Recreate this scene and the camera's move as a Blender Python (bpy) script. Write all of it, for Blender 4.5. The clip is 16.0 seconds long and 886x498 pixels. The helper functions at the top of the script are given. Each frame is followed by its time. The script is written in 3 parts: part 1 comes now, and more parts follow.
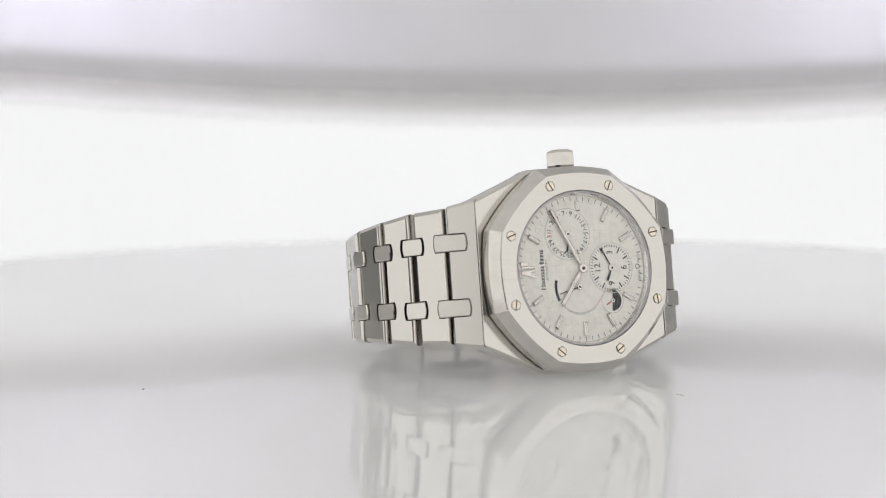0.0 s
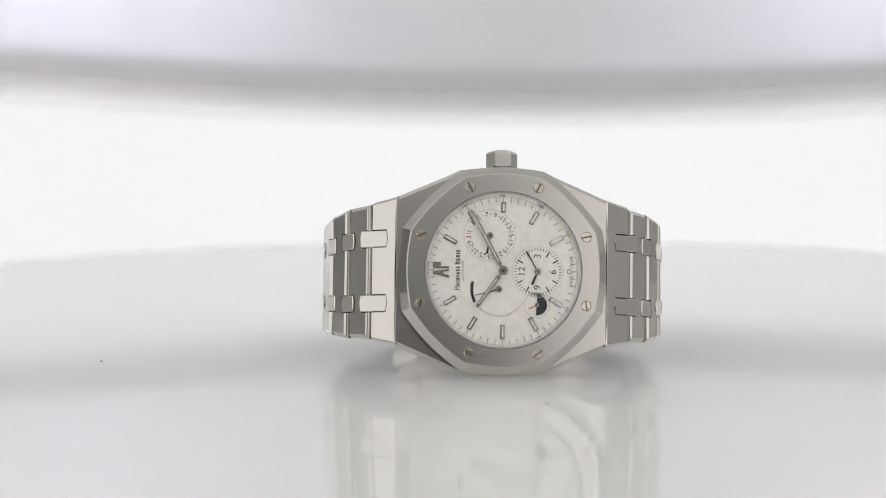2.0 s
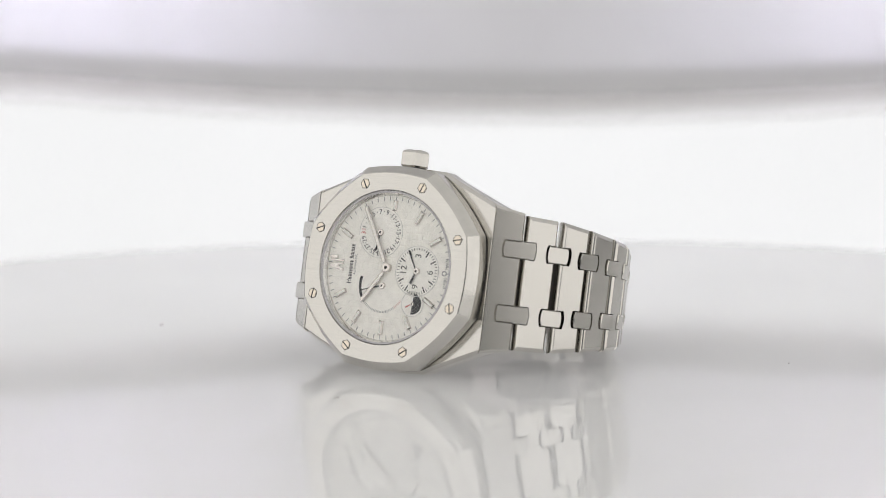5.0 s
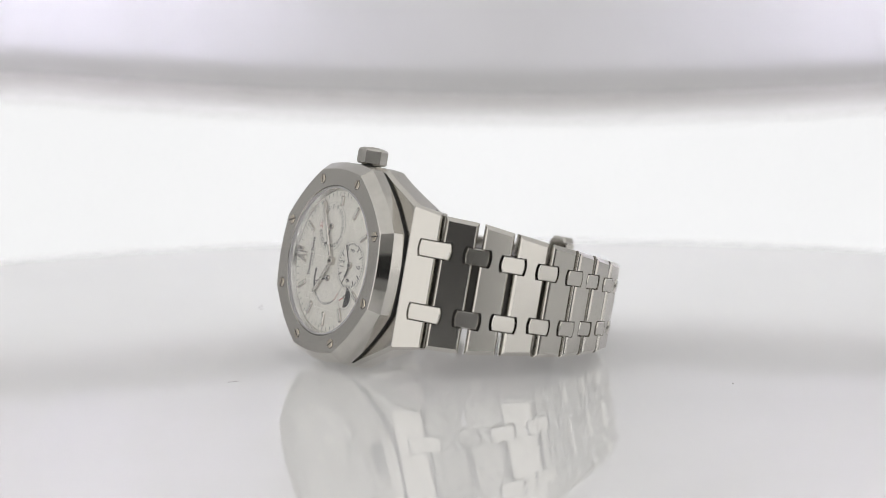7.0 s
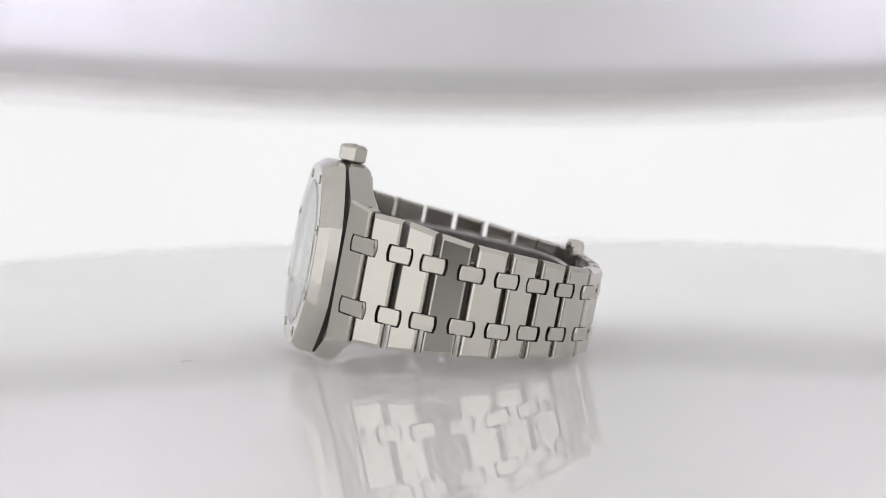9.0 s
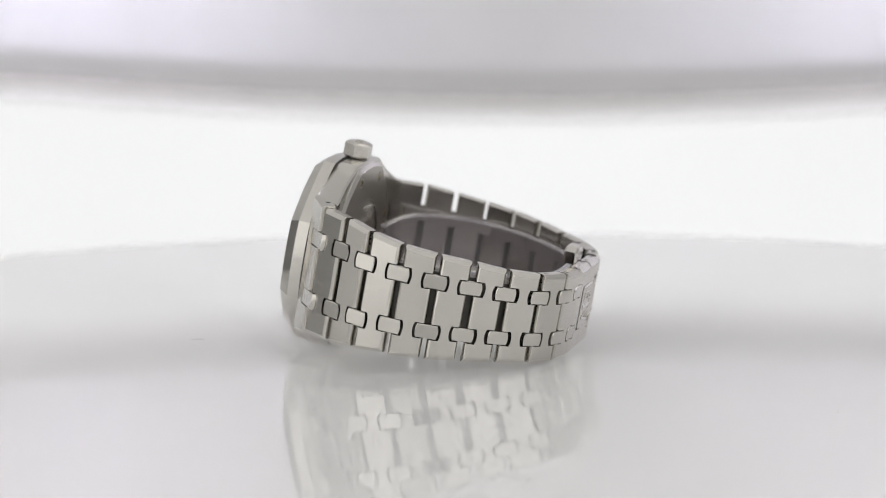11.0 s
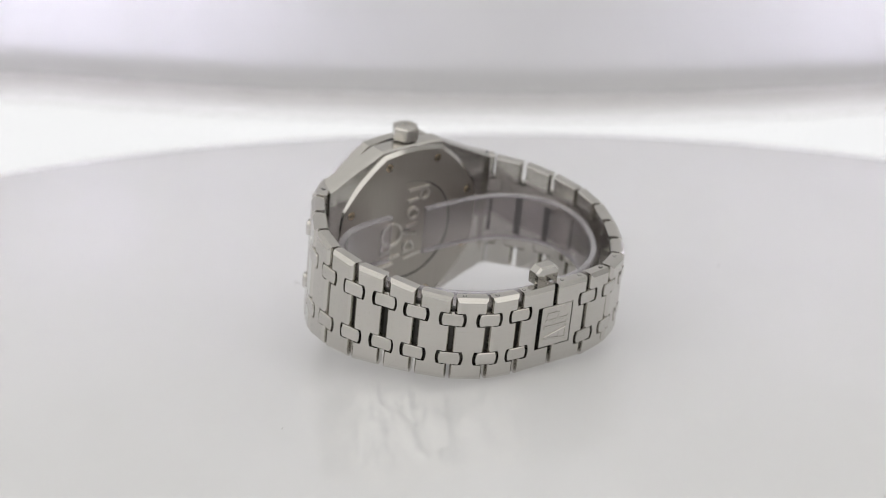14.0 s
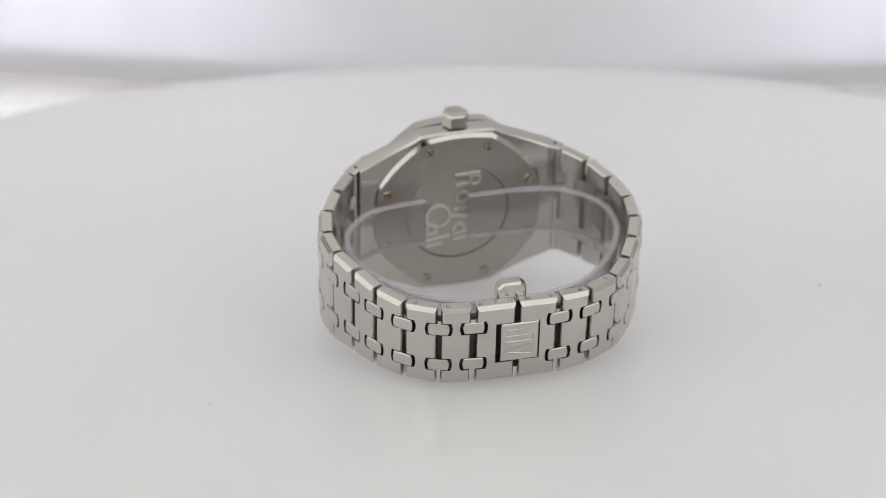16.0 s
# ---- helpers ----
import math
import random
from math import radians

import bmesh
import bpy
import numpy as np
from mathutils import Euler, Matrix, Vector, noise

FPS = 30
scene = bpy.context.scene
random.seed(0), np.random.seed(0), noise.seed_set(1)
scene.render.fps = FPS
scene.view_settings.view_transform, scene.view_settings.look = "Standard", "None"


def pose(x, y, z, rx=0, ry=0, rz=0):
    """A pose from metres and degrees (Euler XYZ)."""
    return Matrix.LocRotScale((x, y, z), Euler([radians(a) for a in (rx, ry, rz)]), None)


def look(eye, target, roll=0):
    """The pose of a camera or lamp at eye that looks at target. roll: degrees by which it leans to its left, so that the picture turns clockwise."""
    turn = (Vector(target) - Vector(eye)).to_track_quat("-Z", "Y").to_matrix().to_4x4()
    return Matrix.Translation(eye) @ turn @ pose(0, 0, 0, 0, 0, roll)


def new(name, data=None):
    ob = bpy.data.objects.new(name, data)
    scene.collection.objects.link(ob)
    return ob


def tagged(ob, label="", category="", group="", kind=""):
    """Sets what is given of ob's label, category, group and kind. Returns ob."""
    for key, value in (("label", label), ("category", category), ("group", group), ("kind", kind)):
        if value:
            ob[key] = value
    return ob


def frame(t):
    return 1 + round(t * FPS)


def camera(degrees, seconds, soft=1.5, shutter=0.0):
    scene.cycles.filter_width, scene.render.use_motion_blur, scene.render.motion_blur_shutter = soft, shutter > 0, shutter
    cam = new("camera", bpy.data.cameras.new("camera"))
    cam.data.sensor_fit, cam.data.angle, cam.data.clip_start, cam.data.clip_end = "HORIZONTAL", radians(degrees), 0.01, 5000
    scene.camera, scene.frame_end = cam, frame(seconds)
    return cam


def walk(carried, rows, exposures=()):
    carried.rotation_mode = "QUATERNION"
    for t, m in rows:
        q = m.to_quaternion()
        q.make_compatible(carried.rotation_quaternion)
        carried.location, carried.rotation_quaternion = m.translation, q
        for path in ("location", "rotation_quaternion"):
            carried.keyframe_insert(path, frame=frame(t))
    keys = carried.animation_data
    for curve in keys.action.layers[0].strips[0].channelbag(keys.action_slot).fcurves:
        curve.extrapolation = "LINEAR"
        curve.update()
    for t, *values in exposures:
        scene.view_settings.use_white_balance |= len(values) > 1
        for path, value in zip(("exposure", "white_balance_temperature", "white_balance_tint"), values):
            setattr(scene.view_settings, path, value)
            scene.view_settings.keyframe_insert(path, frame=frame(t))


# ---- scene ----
MM = 0.001

# ---------------------------------------------------------------- camera
cam = camera(24.40, 16.0, soft=0.75)
cam.data.dof.use_dof = True
cam.data.dof.focus_distance = 0.392
cam.data.dof.aperture_fstop = 14.5
EYE = pose(-0.00965, -0.41281, 0.06783, 83.42, 0.326, -0.038)
walk(cam, [(0.0, EYE), (16.0, EYE)])

# turntable: seconds, turn in degrees, tilt towards the camera in degrees
TURNS = [(0.0, -10.86, 0.12), (0.5, -4.61, 0.10), (1.0, 1.45, 0.06), (1.5, 7.26, -0.01), (2.0, 13.06, -0.06),
         (2.5, 18.71, -0.08), (3.0, 24.40, -0.08), (3.5, 30.26, -0.06), (4.0, 36.41, -0.02), (5.25, 51.4, 0.02),
         (6.5, 66.47, 0.03), (7.0, 72.52, 0.0), (7.5, 78.48, 0.0), (8.0, 84.52, 0.0), (8.5, 90.55, 0.0),
         (9.0, 96.54, 0.0), (9.8, 106.3, 0.0), (10.6, 116.1, 0.05), (10.9, 119.75, 0.35), (11.2, 123.4, 1.08),
         (11.5, 127.03, 1.95), (12.0, 133.02, 3.39), (12.5, 139.03, 4.84), (13.0, 145.17, 6.26), (13.5, 151.36, 7.72),
         (14.0, 157.49, 9.18), (14.5, 163.47, 10.65), (15.0, 169.4, 12.13), (15.5, 175.4, 13.66), (16.0, 181.53, 15.25)]
PIVOT = 0.0062                       # height of the tilting axis over the disc's face
LIE = pose(0.00967, -0.03538, 0.01408, 78.927, 1.669, 16.364)    # how the watch lies on the disc, from the pivot


def table_pose(turn, tilt):
    return pose(0, 0, PIVOT) @ pose(0, 0, 0, tilt) @ pose(0, 0, 0, 0, 0, -turn)


# ---------------------------------------------------------------- light
world = bpy.data.worlds.new("world")
scene.world = world
world.use_nodes = True
world.node_tree.nodes["Background"].inputs["Color"].default_value = (0.9, 0.93, 1.0, 1)
world.node_tree.nodes["Background"].inputs["Strength"].default_value = 0.10
scene.view_settings.exposure = 0.0

BACK_GLOW = 0.69       # lit rear diffuser
FRONT_GLOW = 0.86      # lit diffusers beside the camera
TOP_GLOW = 0.465        # lit roof diffuser


def lamp(name, place, target, sx, sy, watts, colour):
    data = bpy.data.lights.new(name, "AREA")
    data.shape, data.size, data.size_y, data.energy, data.color = "RECTANGLE", sx, sy, watts, colour
    ob = new(name, data)
    ob.matrix_world = look(place, target)
    return ob


# strips behind the curtain, shining through it
lamp("led_strip", (-0.135, 0.305, 0.105), (-0.125, 0.25, 0.066), 0.13, 0.02, 0.38, (0.85, 0.80, 1.0))
lamp("led_strip", (0.165, 0.305, 0.108), (0.155, 0.25, 0.070), 0.14, 0.02, 0.44, (0.86, 0.81, 1.0))


# ---------------------------------------------------------------- materials
class Mat:
    def __init__(self, name):
        self.m = bpy.data.materials.new(name)
        self.m.use_nodes = True
        self.t = self.m.node_tree
        self.b = self.t.nodes["Principled BSDF"]

    def node(self, kind, **inputs):
        n = self.t.nodes.new(kind)
        for k, v in inputs.items():
            n.inputs[k.replace("_", " ")].default_value = v
        return n

    def link(self, a, i, b, j):
        self.t.links.new(a.outputs[i], b.inputs[j])

    def set(self, **inputs):
        for k, v in inputs.items():
            self.b.inputs[k.replace("_", " ")].default_value = v
        return self

    def coords(self, scale):
        tc, mp = self.node("ShaderNodeTexCoord"), self.node("ShaderNodeMapping")
        mp.inputs["Scale"].default_value = scale
        self.link(tc, "Object", mp, "Vector")
        return mp

    def noise(self, scale, detail=3.0, vector=(1, 1, 1)):
        n = self.node("ShaderNodeTexNoise", Scale=scale, Detail=detail)
        self.link(self.coords(vector), "Vector", n, "Vector")
        return n

    def vary(self, fac, socket, low, high, a=0.3, b=0.7):
        r = self.node("ShaderNodeMapRange", From_Min=a, From_Max=b, To_Min=low, To_Max=high)
        self.link(fac, "Fac" if "Fac" in fac.outputs else 0, r, "Value")
        self.link(r, "Result", self.b, socket)

    def tint(self, fac, low, high, a=0.3, b=0.7):
        r = self.node("ShaderNodeValToRGB")
        r.color_ramp.elements[0].position, r.color_ramp.elements[1].position = a, b
        r.color_ramp.elements[0].color, r.color_ramp.elements[1].color = (*low, 1), (*high, 1)
        self.link(fac, "Fac", r, "Fac")
        self.link(r, "Color", self.b, "Base Color")

    def bump(self, fac, strength, distance):
        n = self.node("ShaderNodeBump", Strength=strength, Distance=distance)
        self.link(fac, "Fac", n, "Height")
        self.link(n, "Normal", self.b, "Normal")


def steel(name, rough, grain=(1, 1, 1), strength=0.0, tone=(0.605, 0.586, 0.55)):
    """Stainless steel, brushed along the axis whose grain is smallest."""
    k = Mat(name).set(Metallic=1.0)
    streak = k.noise(5200.0, 3.0, grain)
    cloud = k.noise(420.0, 3.0)
    spread = 0.032 if strength else 0.04
    k.tint(streak if strength else cloud, tuple(c * (1 - spread) for c in tone), tuple(c * (1 + spread) for c in tone), 0.32, 0.68)
    k.vary(streak, "Roughness", rough * 0.88, rough * 1.14)
    if strength:
        k.bump(streak, strength, 0.00001)
    return k.m


BRUSHED_X = steel("steel_brushed_lengthwise", 0.18, (0.02, 1, 1), 0.055)
BRUSHED_Y = steel("steel_brushed_across", 0.21, (1, 0.02, 1), 0.06)
POLISHED = steel("steel_polished", 0.09)
SATIN = steel("steel_satin", 0.24)
GOLDEN = steel("screw_white_gold", 0.16, (1, 1, 1), 0.0, (0.68, 0.615, 0.52))
BRONZE = steel("screw_warm_gold", 0.2, (1, 1, 1), 0.0, (0.52, 0.42, 0.30))
# near-black: painted shade for link gaps, clasp and medallion groove; also dark hub pins
SHADE_AND_PIN_STEEL = steel("steel_recess_shade_and_pins", 0.42, (1, 1, 1), 0.0, (0.075, 0.072, 0.068))


def plain(name, colour, rough=0.5, **more):
    k = Mat(name).set(Roughness=rough, **more)
    n = k.noise(600.0, 3.0)
    k.tint(n, tuple(c * 0.93 for c in colour), tuple(min(1, c * 1.05) for c in colour))
    return k.m


SILVER_DIAL = plain("dial_silver_white", (0.93, 0.91, 0.85), 0.42)
SUB_DIAL = plain("subdial_silver_white", (0.94, 0.92, 0.865), 0.45)
FLANGE = plain("flange_silver", (0.80, 0.79, 0.76), 0.12, Metallic=0.85)
EDGE = plain("subdial_edge", (0.62, 0.61, 0.58), 0.35)
BLACK_INK = plain("black_print", (0.018, 0.018, 0.022), 0.45)
GREY_INK = plain("grey_print", (0.20, 0.20, 0.21), 0.5)
RED_INK = plain("red_print", (0.50, 0.07, 0.06), 0.5)
PALE_RED_INK = plain("pale_red_print", (0.62, 0.34, 0.30), 0.5)
RUBBER = plain("black_gasket", (0.012, 0.012, 0.013), 0.55)
# near-black for the shade in slots and bores, inside the clasp, under the crown
HOLE_SHADE = plain("hole_shade", (0.03, 0.03, 0.03), 0.6)
HAND = steel("hand_white_gold", 0.09, (1, 1, 1), 0.0, (0.62, 0.585, 0.55))
LUME = plain("lume_white", (0.80, 0.80, 0.76), 0.6)
DUST = plain("dust", (0.16, 0.13, 0.11), 0.9)



def clear(name, tint, rough, milk):
    """A thin clear sheet: what lies behind it, a gloss that grows towards the edge, a little milkiness."""
    g = Mat(name)
    see, gloss = g.node("ShaderNodeBsdfTransparent", Color=(*tint, 1)), g.node("ShaderNodeBsdfGlossy", Roughness=rough)
    facing = g.node("ShaderNodeLayerWeight", Blend=0.5)
    power, scaled = g.node("ShaderNodeMath"), g.node("ShaderNodeMath")
    power.operation, scaled.operation = "POWER", "MULTIPLY_ADD"
    power.inputs[1].default_value, scaled.inputs[1].default_value, scaled.inputs[2].default_value = 2.8, 0.93, 0.02
    g.link(facing, "Facing", power, 0)
    g.link(power, "Value", scaled, 0)
    mix, haze, soft_part = g.node("ShaderNodeMixShader"), g.node("ShaderNodeMixShader", Fac=milk), g.node("ShaderNodeBsdfDiffuse", Color=(0.75, 0.73, 0.76, 1))
    g.link(see, "BSDF", haze, 1)
    g.link(soft_part, "BSDF", haze, 2)
    g.link(scaled, "Value", mix, "Fac")
    g.link(haze, "Shader", mix, 1)
    g.link(gloss, "BSDF", mix, 2)
    g.link(mix, "Shader", g.t.nodes["Material Output"], "Surface")
    return g.m


CRYSTAL = clear("sapphire_crystal", (1, 1, 1), 0.0, 0.0)
CRYSTAL_EDGE = clear("crystal_ground_edge", (0.95, 0.95, 0.95), 0.1, 0.45)
PLASTIC = clear("clear_plastic", (0.88, 0.86, 0.875), 0.07, 0.075)
PLASTIC_RIM = clear("clear_plastic_rim", (0.93, 0.915, 0.935), 0.10, 0.30)

k = Mat("white_acrylic").set(IOR=1.52, Specular_IOR_Level=0.27, Subsurface_Weight=1.0, Subsurface_Radius=(1, 1, 1), Subsurface_Scale=0.045)
k.b.subsurface_method = "BURLEY"
k.tint(k.noise(9.0, 4.0), (0.638, 0.639, 0.640), (0.668, 0.669, 0.670))
k.vary(k.noise(22.0, 4.0), "Roughness", 0.002, 0.005)
ACRYLIC = k.m

k = Mat("backdrop_fabric").set(Roughness=0.9)
k.tint(k.noise(30.0, 4.0), (0.84, 0.84, 0.845), (0.88, 0.88, 0.885))
sheer, blend = k.node("ShaderNodeBsdfTranslucent", Color=(0.8, 0.8, 0.81, 1)), k.node("ShaderNodeMixShader", Fac=0.33)
k.link(k.b, "BSDF", blend, 1)
k.link(sheer, "BSDF", blend, 2)
k.link(blend, "Shader", k.t.nodes["Material Output"], "Surface")
FABRIC = k.m


def sheer(name, low, high):
    """Thin open weave: low and high are the shares of light that pass straight through."""
    k = Mat(name).set(Roughness=0.9, Base_Color=(0.8, 0.79, 0.78, 1))
    mixed = k.node("ShaderNodeMixShader")
    weave = k.node("ShaderNodeMapRange", From_Min=0.3, From_Max=0.7, To_Min=low, To_Max=high)
    k.link(k.noise(900.0), "Fac", weave, "Value")
    k.link(weave, "Result", mixed, "Fac")
    k.link(k.b, "BSDF", mixed, 1)
    k.link(k.node("ShaderNodeBsdfTransparent"), "BSDF", mixed, 2)
    k.link(mixed, "Shader", k.t.nodes["Material Output"], "Surface")
    return k.m


SHEER = sheer("sheer_edge", 0.42, 0.5)
SHEER_THIN = sheer("sheer_softener", 0.80, 0.86)
k = Mat("tent_fabric").set(Roughness=0.9)
k.tint(k.noise(20.0, 4.0), (0.62, 0.62, 0.615), (0.68, 0.68, 0.675))
TENT = k.m
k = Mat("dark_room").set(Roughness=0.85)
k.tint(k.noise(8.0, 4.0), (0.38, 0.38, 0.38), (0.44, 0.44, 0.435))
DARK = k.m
# lower tone for the wall strips that the steel mirrors as dark bands
k = Mat("wall_dark_strip").set(Roughness=0.85)
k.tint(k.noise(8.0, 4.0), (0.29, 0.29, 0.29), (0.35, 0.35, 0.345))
DARK_STRIP = k.m
BLACK_BODY = plain("black_body", (0.02, 0.02, 0.021), 0.6)


def glowing(name, colour, strength):
    g = Mat(name).set(Base_Color=(0.45, 0.45, 0.45, 1), Roughness=0.9)
    n = g.noise(3.0, 2.0)
    r = g.node("ShaderNodeMapRange", From_Min=0.3, From_Max=0.7, To_Min=strength * 0.97, To_Max=strength * 1.03)
    g.link(n, "Fac", r, "Value")
    g.link(r, "Result", g.b, "Emission Strength")
    g.b.inputs["Emission Color"].default_value = (*colour, 1)
    return g.m


BACK_LIT = glowing("diffuser_back_lit", (0.985, 0.99, 1.0), BACK_GLOW)
SIDE_LIT = glowing("diffuser_side_lit", (1.0, 0.98, 0.95), FRONT_GLOW)
ROOF_LIT = glowing("diffuser_roof_lit", (1.0, 0.985, 0.96), TOP_GLOW)


# ---------------------------------------------------------------- mesh helpers (millimetres)
def finish(name, bm, material, scale, angle=28):
    me = bpy.data.meshes.new(name)
    bmesh.ops.recalc_face_normals(bm, faces=bm.faces)
    bm.to_mesh(me)
    bm.free()
    if scale != 1:
        me.transform(Matrix.Scale(scale, 4))
    for m in (material if isinstance(material, (list, tuple)) else [material]):
        me.materials.append(m)
    me.polygons.foreach_set("use_smooth", [True] * len(me.polygons))
    me.set_sharp_from_angle(angle=radians(angle))
    return me


def part(name, bm, material, parent, label="", place=None, angle=28):
    """One mesh object under a thing or a part; bm in millimetres, place in metres."""
    ob = new(name, finish(name, bm, material, MM, angle))
    ob.parent = parent
    if place is not None:
        ob.matrix_local = place
    return tagged(ob, label)


def setting(name, bm, material, label, category):
    return tagged(new(name, finish(name, bm, material, 1)), label, category, kind="structure")


def loft(rings, caps=True, closed=True, index=None, bm=None):
    """Faces between rings of equal length; index: a material number for each band."""
    bm = bm or bmesh.new()
    vs = [[bm.verts.new(p) for p in ring] for ring in rings]
    n = len(rings[0])
    for r in range(len(rings) - 1):
        for i in range(n if closed else n - 1):
            j = (i + 1) % n
            f = bm.faces.new((vs[r][i], vs[r][j], vs[r + 1][j], vs[r + 1][i]))
            if index:
                f.material_index = index[r]
    if caps:
        bm.faces.new(vs[0][::-1])
        bm.faces.new(vs[-1])
    return bm


def shrink(outline, d):
    """The outline, anticlockwise, moved inwards by d."""
    out, n = [], len(outline)
    for i in range(n):
        a, b, c = (Vector(outline[(i + k) % n]) for k in (-1, 0, 1))
        e, f = (b - a).normalized(), (c - b).normalized()
        n1, n2 = Vector((-e.y, e.x)), Vector((-f.y, f.x))
        h = n1 + n2
        out.append(tuple(b + h * (d / max(0.35, 1 + n1.dot(n2)))))
    return out


def shrink_edges(outline, d, share):
    """The outline moved inwards by d times each edge's own share."""
    out, n = [], len(outline)
    for i in range(n):
        a, b, c = (Vector(outline[(i + k) % n]) for k in (-1, 0, 1))
        e, f = (b - a).normalized(), (c - b).normalized()
        p, q = b + Vector((-e.y, e.x)) * d * share[i - 1], b + Vector((-f.y, f.x)) * d * share[i]
        k = e.x * f.y - e.y * f.x
        out.append(tuple(p + e * (((q - p).x * f.y - (q - p).y * f.x) / k)) if abs(k) > 0.02 else tuple((p + q) / 2))
    return out


def notch_prism(outline, layers, bm=None):
    """A link: its ends are rounded, its sides chamfered, the edges of its notches stay crisp; layers: height, inset of the ends, inset of the sides."""
    xs, ys = [x for x, y in outline], [y for x, y in outline]
    share, n = [], len(outline)
    for i in range(n):
        a, b = outline[i], outline[(i + 1) % n]
        at_end = abs(a[0] - b[0]) < 1e-6 and (abs(a[0] - max(xs)) < 1e-6 or abs(a[0] - min(xs)) < 1e-6)
        at_side = abs(a[1]) > 0.82 * max(ys) and abs(b[1]) > 0.82 * max(ys) and abs(a[0] - b[0]) > 1e-6
        share.append((1.0, 0.0) if at_end else (0.0, 1.0) if at_side else (0.12, 0.0))
    return loft([[(x, y, z) for x, y in shrink_edges(outline, 1.0, [p * d + q * e for p, q in share])] for z, d, e in layers], bm=bm)


def prism(outline, layers, bm=None):
    """A slab from an outline; layers: height and inset, from below."""
    return loft([[(x, y, z) for x, y in shrink(outline, d)] for z, d in layers], bm=bm)


def ring_points(r, z, n=64, cx=0, cy=0):
    return [(cx + r * math.cos(2 * math.pi * i / n), cy + r * math.sin(2 * math.pi * i / n), z) for i in range(n)]


def disc(r, z0, z1, bevel=0.0, n=48, cx=0, cy=0, bm=None):
    rings = [ring_points(r, z0, n, cx, cy), ring_points(r, z1 - bevel, n, cx, cy)]
    if bevel:
        rings.append(ring_points(r - bevel, z1, n, cx, cy))
    return loft(rings, bm=bm)


def tube(r0, r1, z0, z1, n=64, cx=0, cy=0, bm=None):
    """A flat ring with a square section."""
    bm = bm or bmesh.new()
    rings = [ring_points(r, z, n, cx, cy) for r, z in ((r0, z0), (r1, z0), (r1, z1), (r0, z1), (r0, z0))]
    return loft(rings, caps=False, bm=bm)


def box(x0, x1, y0, y1, z0, z1, bevel=0.0, bm=None):
    o = [(x0, y0), (x1, y0), (x1, y1), (x0, y1)]
    return prism(o, [(z0, 0), (z1 - bevel, 0), (z1, bevel)] if bevel else [(z0, 0), (z1, 0)], bm=bm)


def bar(x0, y0, x1, y1, w0, w1, z0, z1, bevel=0.0, bm=None):
    """A straight, tapering bar between two points."""
    d = Vector((x1 - x0, y1 - y0)).normalized()
    n = Vector((-d.y, d.x))
    o = [(x0 - n.x * w0 / 2, y0 - n.y * w0 / 2), (x1 - n.x * w1 / 2, y1 - n.y * w1 / 2),
         (x1 + n.x * w1 / 2, y1 + n.y * w1 / 2), (x0 + n.x * w0 / 2, y0 + n.y * w0 / 2)]
    return prism(o, [(z0, 0), (z1 - bevel, 0), (z1, bevel)] if bevel else [(z0, 0), (z1, 0)], bm=bm)


def arc_band(r0, r1, a0, a1, z0, z1, cx, cy, n=24, bm=None):
    bm = bm or bmesh.new()
    o = []
    for i in range(n + 1):
        a = radians(a0 + (a1 - a0) * i / n)
        o.append((cx + r1 * math.cos(a), cy + r1 * math.sin(a)))
    for i in range(n, -1, -1):
        a = radians(a0 + (a1 - a0) * i / n)
        o.append((cx + r0 * math.cos(a), cy + r0 * math.sin(a)))
    return loft([[(x, y, z0) for x, y in o], [(x, y, z1) for x, y in o]], bm=bm)


def letters(bm, text, size, cx, cy, z, turn, thick=0.03):
    """Writing centred at (cx, cy), turned by degrees, in the built-in font."""
    cu = bpy.data.curves.new("writing", "FONT")
    cu.body, cu.size, cu.align_x, cu.align_y, cu.extrude, cu.resolution_u = text, size, "CENTER", "CENTER", thick / 2, 3
    ob = bpy.data.objects.new("writing", cu)
    me = bpy.data.meshes.new_from_object(ob)
    me.transform(Matrix.Translation((cx, cy, z)) @ Matrix.Rotation(radians(turn), 4, "Z"))
    bm.from_mesh(me)
    bpy.data.objects.remove(ob)
    bpy.data.curves.remove(cu)
    bpy.data.meshes.remove(me)
    return bm


# ---------------------------------------------------------------- the light tent
def wall_arc(radius, a0, a1, z0, z1, thick, n=40):
    """A standing curved sheet round the table; angles in degrees, 0 towards the camera, positive to the right."""
    bm = bmesh.new()
    rings = []
    for i in range(n + 1):
        a = radians(a0 + (a1 - a0) * i / n)
        s, c = math.sin(a), -math.cos(a)
        rings.append([(s * radius, c * radius, z0), (s * (radius + thick), c * (radius + thick), z0),
                      (s * (radius + thick), c * (radius + thick), z1), (s * radius, c * radius, z1)])
    return loft(rings, bm=bm)


TENT_R, SIDE_R, REAR_R, TENT_TOP, TENT_LOW = 0.62, 0.85, 1.55, 0.56, -0.20
setting("wall_rear", wall_arc(REAR_R, 135, 225, TENT_LOW, TENT_TOP, 0.01), BACK_LIT, "white back-lit translucent rear diffuser wall", "wall")
setting("wall_left", wall_arc(SIDE_R, -122, -106, TENT_LOW, TENT_TOP, 0.01), TENT, "plain grey fabric side wall", "wall")
setting("wall_left_side", wall_arc(SIDE_R, -97, -75, TENT_LOW, TENT_TOP, 0.01), TENT, "plain grey fabric side wall", "wall")
setting("wall_right", wall_arc(SIDE_R, 62, 140, TENT_LOW, TENT_TOP, 0.01), TENT, "plain grey fabric side wall", "wall")
